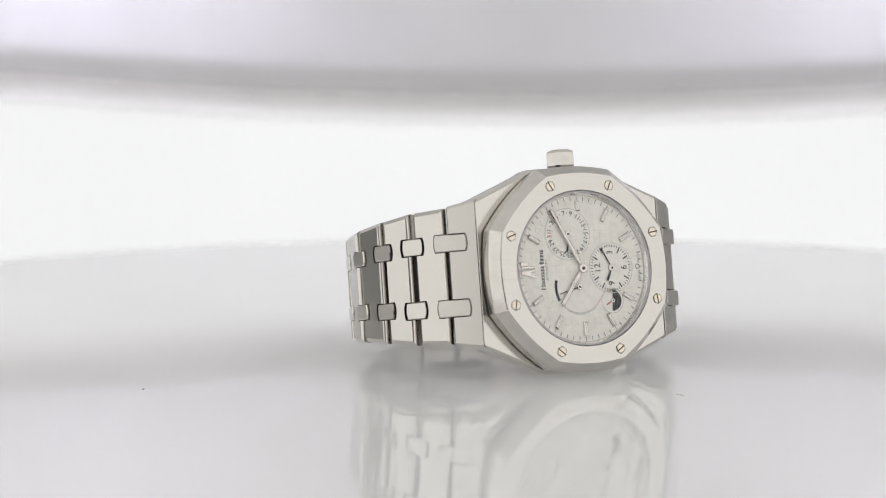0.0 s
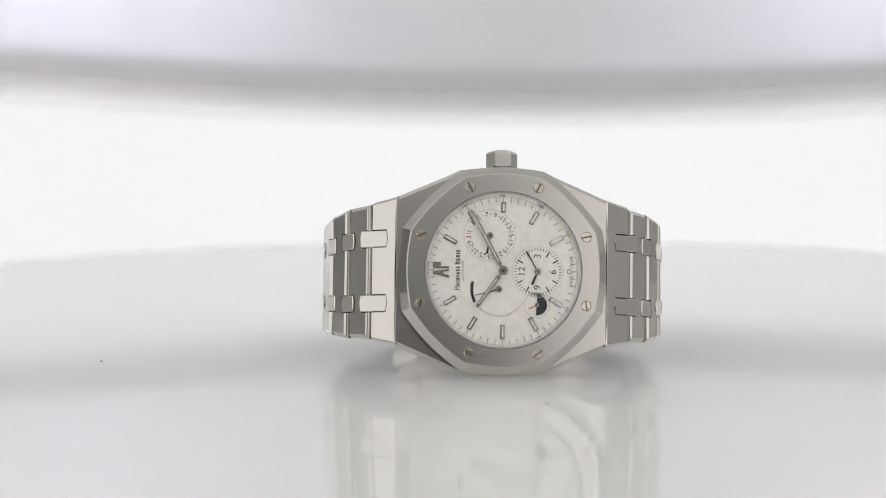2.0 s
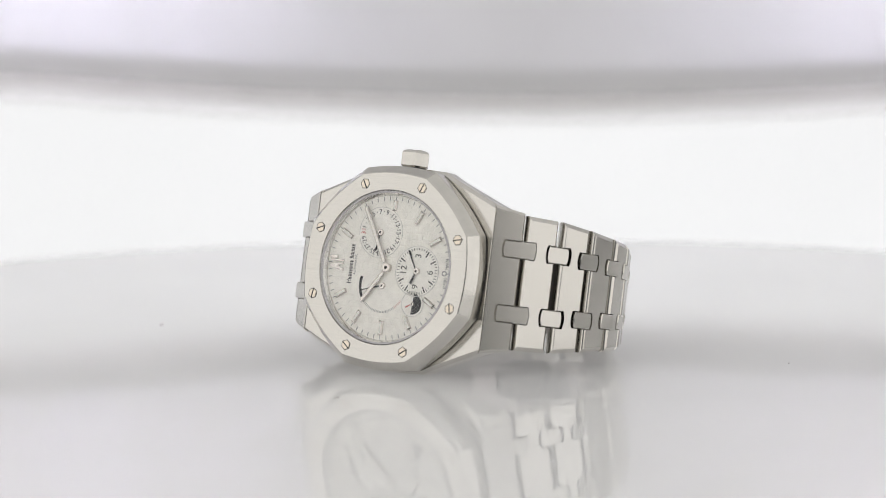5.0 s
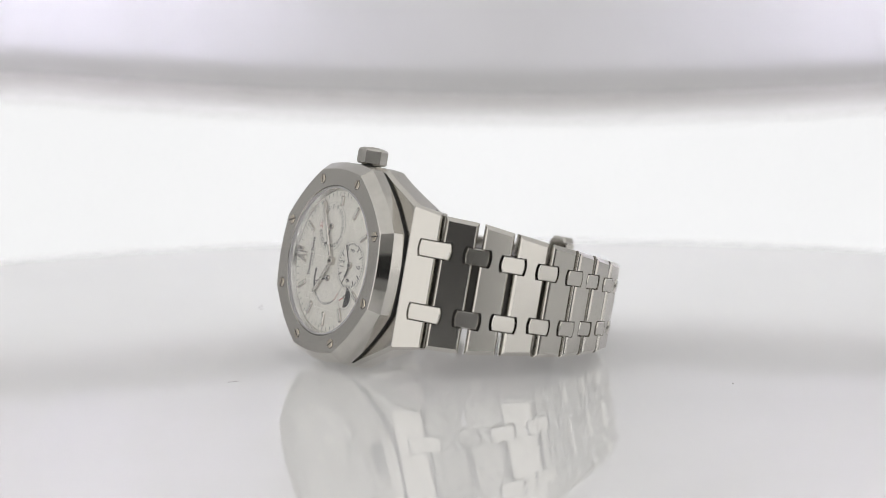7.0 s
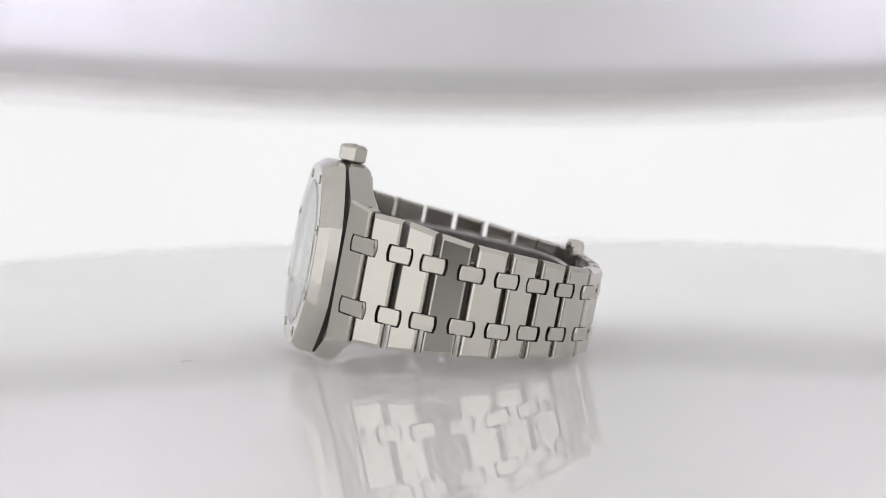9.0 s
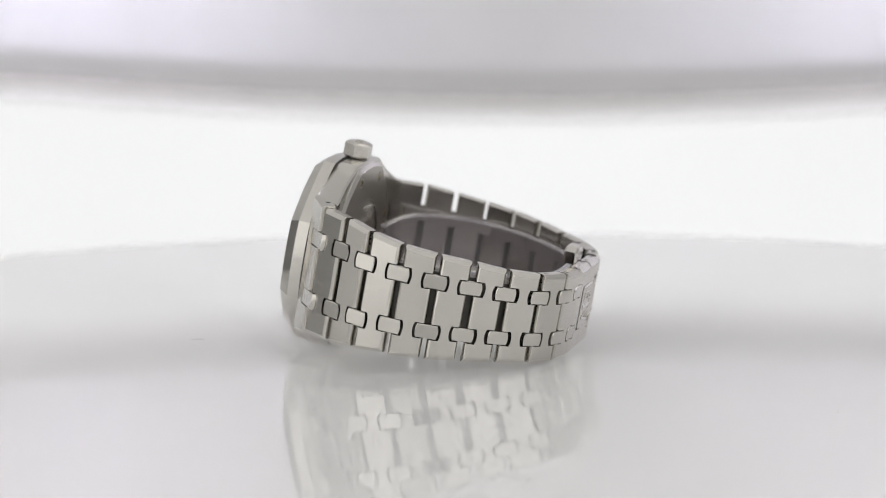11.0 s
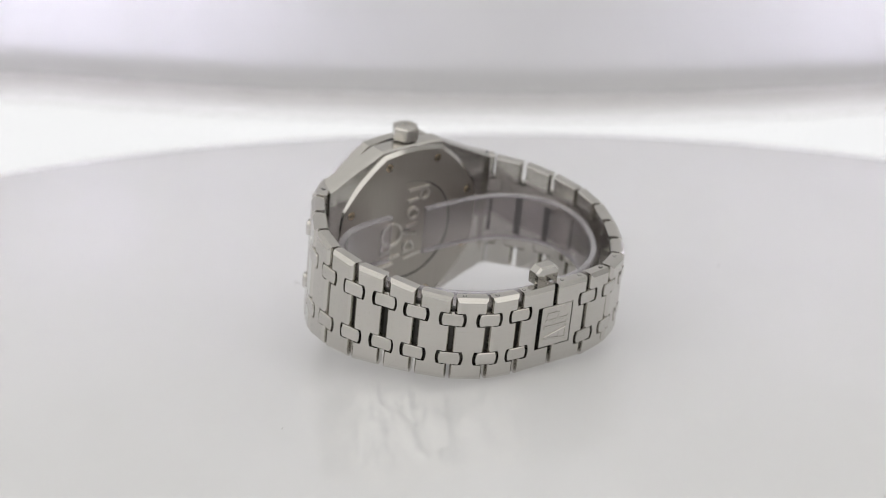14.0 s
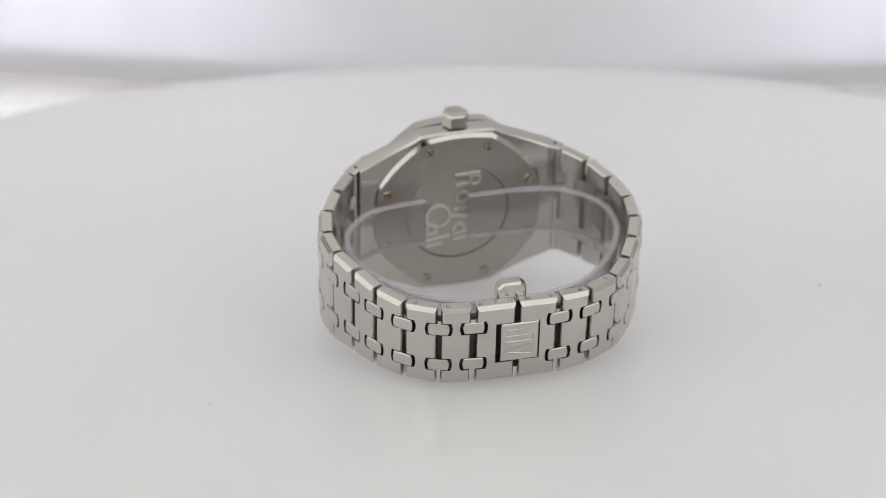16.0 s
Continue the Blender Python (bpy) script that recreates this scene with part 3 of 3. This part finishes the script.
for n, wide in enumerate((0.72, 0.52, 0.52, 0.40, 0.60, 0.52, 0.50, 0.40, None, 0.48, 0.22, 0.54, 0.50, 0.40, 0.46)):
    if wide is None:
        y += 0.30
        continue
    top = -8.95 if n in (0, 9) else -8.72
    bar(top, y + 0.09, -7.95, y + 0.09, 0.17, 0.17, 0.0, 0.03, 0, bm)
    if wide > 0.3:
        bar(top + 0.1 * (n % 2), y + wide - 0.17, -7.95, y + wide - 0.17, 0.12, 0.12, 0.0, 0.03, 0, bm)
        bar(-8.4 + 0.2 * (n % 3 - 1), y + 0.1, -8.4 + 0.2 * (n % 3 - 1), y + wide - 0.15, 0.12, 0.12, 0.0, 0.03, 0, bm)
    y += wide + 0.03
part("name_bar", bm, BLACK_INK, dial, "black row of plain bars")
part("writing", letters(bmesh.new(), "AUTOMATIC", 0.68, -7.42, 0.0, 0.02, 90), GREY_INK, dial, "small dark printed word")
bm = bmesh.new()
for text, side in (("SWISS", -1.75), ("MADE", 1.75)):
    letters(bm, text, 0.78, 12.75, side, 0.02, 90)
tube(0.34, 0.5, 0.0, 0.05, 20, 12.4, 0.0, bm)
part("origin_writing", bm, GREY_INK, dial, "tiny grey print at six")


def subdial(name, centre, r, label):
    ob = part(name, disc(r, -0.05, 0.05, n=64, cx=centre[0], cy=centre[1]), SUB_DIAL, dial, label)
    bm = bmesh.new()
    tube(r, r + 0.12, 0.0, 0.09, 64, centre[0], centre[1], bm)
    part("edge", bm, EDGE, ob)
    return ob


def small_hand(parent, centre, x1, y1, w0, w1, material, z=0.3, name="small_hand"):
    bm = bmesh.new()
    bar(centre[0], centre[1], x1, y1, w0, w1, z, z + 0.07, 0, bm)
    part(name, bm, material, parent)


def hub(parent, centre, r, z):
    bm = bmesh.new()
    disc(r, 0.0, z, 0.08, 24, centre[0], centre[1], bm)
    h = part("hub", bm, HAND, parent)
    part("hub_pin", disc(r * 0.38, z - 0.02, z + 0.03, 0, 16, centre[0], centre[1]), SHADE_AND_PIN_STEEL, h)


date = subdial("date_subdial", DATE, 4.75, "round date subdial with printed numerals")
bm, red = bmesh.new(), bmesh.new()
for n in range(1, 32):
    view = -9.0 + (n - 7) * 360 / 31          # clockwise from the crown's side
    a = radians(90 - view)
    if n % 2:
        letters(red if n == 31 else bm, str(n), 1.32, DATE[0] + 3.9 * math.cos(a), DATE[1] + 3.9 * math.sin(a), 0.07, -view)
    elif n != 30:
        disc(0.10, 0.05, 0.08, 0, 10, DATE[0] + 3.95 * math.cos(a), DATE[1] + 3.95 * math.sin(a), bm)
part("numerals", bm, BLACK_INK, date)
part("red_numeral", red, RED_INK, date, "red numeral")
small_hand(date, DATE, -3.0, 3.1, 0.12, 0.34, BLACK_INK)
small_hand(date, (-2.93, 3.6), -3.5, 2.9, 0.2, 0.2, BLACK_INK)
hub(date, DATE, 0.62, 0.42)

zone = subdial("second_zone_subdial", ZONE, 4.65, "round twelve-hour subdial with black strokes")
bm = bmesh.new()
for n in range(48):
    a = radians(7.5 * n)
    long = n % 4 == 0
    quarter = n % 12 == 0
    r0 = 3.95 if not long else 3.2
    if quarter:
        r0 = 3.95
    w = 0.24 if long and not quarter else 0.13
    bar(ZONE[0] + r0 * math.cos(a), ZONE[1] + r0 * math.sin(a), ZONE[0] + 4.4 * math.cos(a), ZONE[1] + 4.4 * math.sin(a), w, w, 0.05, 0.08, 0, bm)
for text, a in (("12", 180), ("3", 90), ("6", 0), ("9", 270)):
    letters(bm, text, 1.85, ZONE[0] + 2.9 * math.cos(radians(a)), ZONE[1] + 2.9 * math.sin(radians(a)), 0.07, 90)
part("numerals", bm, BLACK_INK, zone)
small_hand(zone, ZONE, 4.35, 3.65, 0.2, 0.3, BLACK_INK, 0.35)
small_hand(zone, ZONE, 5.4, -2.5, 0.25, 0.5, BLACK_INK, 0.28)
hub(zone, ZONE, 0.66, 0.5)

bm = arc_band(0.1, 5.85, 172, 338, -0.05, 0.04, RESERVE[0], RESERVE[1], 40)
reserve = part("reserve_sector", bm, SUB_DIAL, dial, "fan-shaped power reserve scale")
part("dark_arc", arc_band(4.75, 5.3, 164, 209, 0.04, 0.08, RESERVE[0], RESERVE[1]), BLACK_INK, reserve, "thick black arc")
bm, red = bmesh.new(), bmesh.new()
for n in range(30):
    a = radians(214 + 4.0 * n)
    c, s = math.cos(a), math.sin(a)
    bar(RESERVE[0] + 4.75 * c, RESERVE[1] + 4.75 * s, RESERVE[0] + 5.2 * c, RESERVE[1] + 5.2 * s, 0.09, 0.09, 0.04, 0.08, 0, red if n > 23 else bm)
part("red_scale", red, PALE_RED_INK, reserve, "red end of the scale")
tagged(part("scale", bm, GREY_INK, reserve), kind="stuff")
small_hand(reserve, RESERVE, -5.2, -4.65, 0.34, 0.14, BLACK_INK)
hub(reserve, RESERVE, 0.6, 0.42)

night = subdial("day_night_subdial", NIGHT, 2.3, "small half-black day and night subdial")
part("dark_half", arc_band(0.02, 1.95, -95, 85, 0.05, 0.08, NIGHT[0], NIGHT[1]), BLACK_INK, night, "black half disc")
small_hand(night, NIGHT, 4.9, -7.0, 0.14, 0.2, RED_INK, 0.2)
hub(night, NIGHT, 0.42, 0.34)


def main_hand(name, x1, y1, tail, wide, z, label):
    d = Vector((x1, y1))
    length = d.length
    o = [(-tail, -0.22), (0.9, -0.2), (1.5, -wide / 2), (length - 0.5, -wide / 2), (length, 0), (length - 0.5, wide / 2), (1.5, wide / 2), (0.9, 0.2), (-tail, 0.22)]
    turn = math.degrees(math.atan2(y1, x1))
    h = part(name, prism(o, [(z, 0), (z + 0.08, 0), (z + 0.2, 0.16)]), HAND, dial, label, pose(0, 0, 0, 0, 0, turn))
    part("inlay", box(1.9, length - 0.9, -0.08, 0.08, z + 0.18, z + 0.21), LUME, h, "white inlay")


main_hand("hour_hand", -5.05, -6.95, 0.6, 0.86, 0.5, "baton hour hand in polished metal")
main_hand("minute_hand", -6.25, 11.25, 0.6, 0.80, 0.68, "long baton minute hand in polished metal")
hub(dial, (0, 0), 0.86, 0.95)

# ---- clasp: two leaves, plate and push button
A9, P9 = SIX[-1], TWELVE[-1]
m, length = frame_at(A9, P9, Vector((0, 0, -1)))
half = length / 2
up = 1 if m[1][1] > 0 else -1
clasp = tagged(new("clasp"), "folding clasp with two leaves and a plate")
clasp.parent = watch
clasp.matrix_local = m
c0, gap, w = 0.15, 0.36, 8.75
q0, q1 = -half + 0.54, c0 - gap
cut0, cut1, ch = -4.15, 4.55, 4.5
wl, wh = (w + 0.28, w)[::up]
o = [(q0, -wl), (q1, -wl), (q1, -ch), (cut0, -ch), (cut0, ch), (q1, ch), (q1, wh), (q0, wh)]
s, nw, nd = A9[2], stud_half(A9[2]), NOTCH
o += [(-x, -y) for x, y in notch(-q0, -s, nw, nd) + notch(-q0, s, nw, nd)]
leaf = part("leaf", notch_prism(o, LINK_LAYERS), BRUSHED_X, clasp, "", None, 34)
q0, q1, s = c0 + gap, half - 0.54, P9[2]
o = [(q0, -wl), (q1, -wl)] + notch(q1, -s, nw, nd) + notch(q1, s, nw, nd) + [(q1, wh),
     (q0, wh), (q0, ch - 0.1), (cut1, ch - 0.1), (cut1, -ch + 0.1), (q0, -ch + 0.1)]
leaf_b = part("leaf", notch_prism(o, LINK_LAYERS), BRUSHED_X, clasp, "", None, 34)
for lf, xs in ((leaf, (-7.2, -1.2)), (leaf_b, (2.4, 6.9))):
    for px in xs:
        pin_end(lf, px, w, -1.7, up)
# hinge colour carries the shade of the gap between the leaves
part("hinge", box(-0.9, 1.2, -w + 0.9, w - 0.9, -2.75, -2.3, 0.1), SHADE_AND_PIN_STEEL, clasp, "inner clasp hinge, near-black for the shade around it")
# added box, near-black in place of the clasp's inner shade
part("backing", box(-4.6, 4.9, -4.9, 4.9, -3.05, -2.5), HOLE_SHADE, clasp, "near-black box for the shade inside the clasp")
plate = part("plate", box(-3.15, 4.4, -4.38, 4.38, -2.2, 0.2, 0.22), BRUSHED_Y, clasp, "square clasp plate with plain raised bars")
bm = bmesh.new()
for x0, y0, x1, y1, ww in ((-2.3, -2.2, 3.1, -0.9, 0.42), (-2.3, -2.3, 3.1, -3.1, 0.42), (1.6, -1.4, 1.6, -2.8, 0.34), (3.2, -0.5, 3.2, -3.4, 0.30),
                           (-2.3, 0.1, 3.1, 0.1, 0.50), (-2.3, 1.4, 3.1, 1.4, 0.50), (-1.9, 2.9, 1.0, 2.9, 0.42), (-1.8, 1.4, -1.8, 2.9, 0.36), (1.0, 1.4, 1.0, 2.9, 0.36),
                           (-2.35, -0.4, -2.35, 0.6, 0.26), (3.2, -0.3, 3.2, 1.9, 0.26)):
    bar(x0, up * y0, x1, up * y1, ww, ww, 0.15, 0.34, 0.08, bm)
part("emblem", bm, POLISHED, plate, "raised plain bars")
# shade of the slot beside the plate is put into the blade's colour
part("inner_blade", box(-7.8, 8.0, -3.4, 3.4, -4.0, -2.95, 0.2), SHADE_AND_PIN_STEEL, clasp, "inner clasp blade, darkened for the shade behind the slot")
bm = bmesh.new()
prof = [(-3.4, 8.3), (2.4, 8.3), (2.4, 10.7), (1.3, 11.8), (-2.3, 11.8), (-3.4, 10.7)]
rings = [[(x, up * y, z) for x, y in shrink(prof, d)] for z, d in ((-5.4, 0.45), (-5.0, 0), (-3.1, 0), (-2.7, 0.4))]
loft(rings, bm=bm)
button = part("push_button", bm, POLISHED, clasp, "polished push button", None, 20)

# ---------------------------------------------------------------- clear collar inside the bracelet
collar = tagged(new("bracelet_collar"), "clear plastic C-shaped collar inside the watch bracelet", "plastic collar")


def collar_line():
    """Outer line of the collar, open behind the case."""
    pts = [(8.2, -12.3), (14.5, -12.6), (20.5, -14.2), (25.2, -17.8), (27.8, -22.6), (28.4, -28), (27.4, -33.4), (24.6, -39.2), (20.4, -44.8), (14.5, -49.2), (7.5, -51.6), (0, -52.2),
           (-7.5, -51.8), (-14, -49.6), (-19.6, -45.4), (-24, -40), (-27.2, -34), (-28.6, -28.5), (-28.2, -23), (-25.6, -18.2), (-20.5, -14.2), (-14, -12.6), (-7, -12.2), (-1.2, -12.2)]
    out = []
    for i in range(len(pts) - 1):
        p = [Vector(pts[max(0, min(len(pts) - 1, i + q))]) for q in (-1, 0, 1, 2)]
        for s in range(4):
            f = s / 4
            out.append(0.5 * (2 * p[1] + (p[2] - p[0]) * f + (2 * p[0] - 5 * p[1] + 4 * p[2] - p[3]) * f * f + (3 * p[1] - p[0] - 3 * p[2] + p[3]) * f ** 3))
    return out + [Vector(pts[-1])]


bm = bmesh.new()
line = collar_line()
rings = []
for i, p in enumerate(line):
    d = (line[min(i + 1, len(line) - 1)] - line[max(i - 1, 0)]).normalized()
    n = Vector((-d.y, d.x))
    if n.dot(Vector((0, -30)) - p) < 0:
        n = -n
    q = p + n * 0.9
    hi, lo = 6.4, -3.6
    rings.append([(p.x, lo, p.y), (p.x, hi - 0.2, p.y), ((p.x * 0.7 + q.x * 0.3), hi, p.y * 0.7 + q.y * 0.3), ((p.x * 0.3 + q.x * 0.7), hi, p.y * 0.3 + q.y * 0.7), (q.x, hi - 0.2, q.y), (q.x, lo, q.y)])
loft(rings, bm=bm)
band = part("band", bm, PLASTIC, collar)
for edge in (6.4, -3.6):
    bm = bmesh.new()
    rows = []
    for i, p in enumerate(line):
        d = (line[min(i + 1, len(line) - 1)] - line[max(i - 1, 0)]).normalized()
        n = Vector((-d.y, d.x))
        if n.dot(Vector((0, -30)) - p) < 0:
            n = -n
        c = p + n * 0.45
        rows.append([(c.x + n.x * 0.75 * math.cos(q), edge + 0.42 * math.sin(q), c.y + n.y * 0.75 * math.cos(q)) for q in (2 * math.pi * j / 8 for j in range(8))])
    loft(rows, bm=bm)
    rim = part("rim", bm, PLASTIC_RIM, collar, "rounded milky edge of the collar")


# ---------------------------------------------------------------- what moves
def motions():
    walk(turntable, [(t, table_pose(turn, tilt)) for t, turn, tilt in TURNS])
    walk(watch, [(t, table_pose(turn, tilt) @ LIE) for t, turn, tilt in TURNS])
    walk(collar, [(t, table_pose(turn, tilt) @ LIE) for t, turn, tilt in TURNS])


motions()
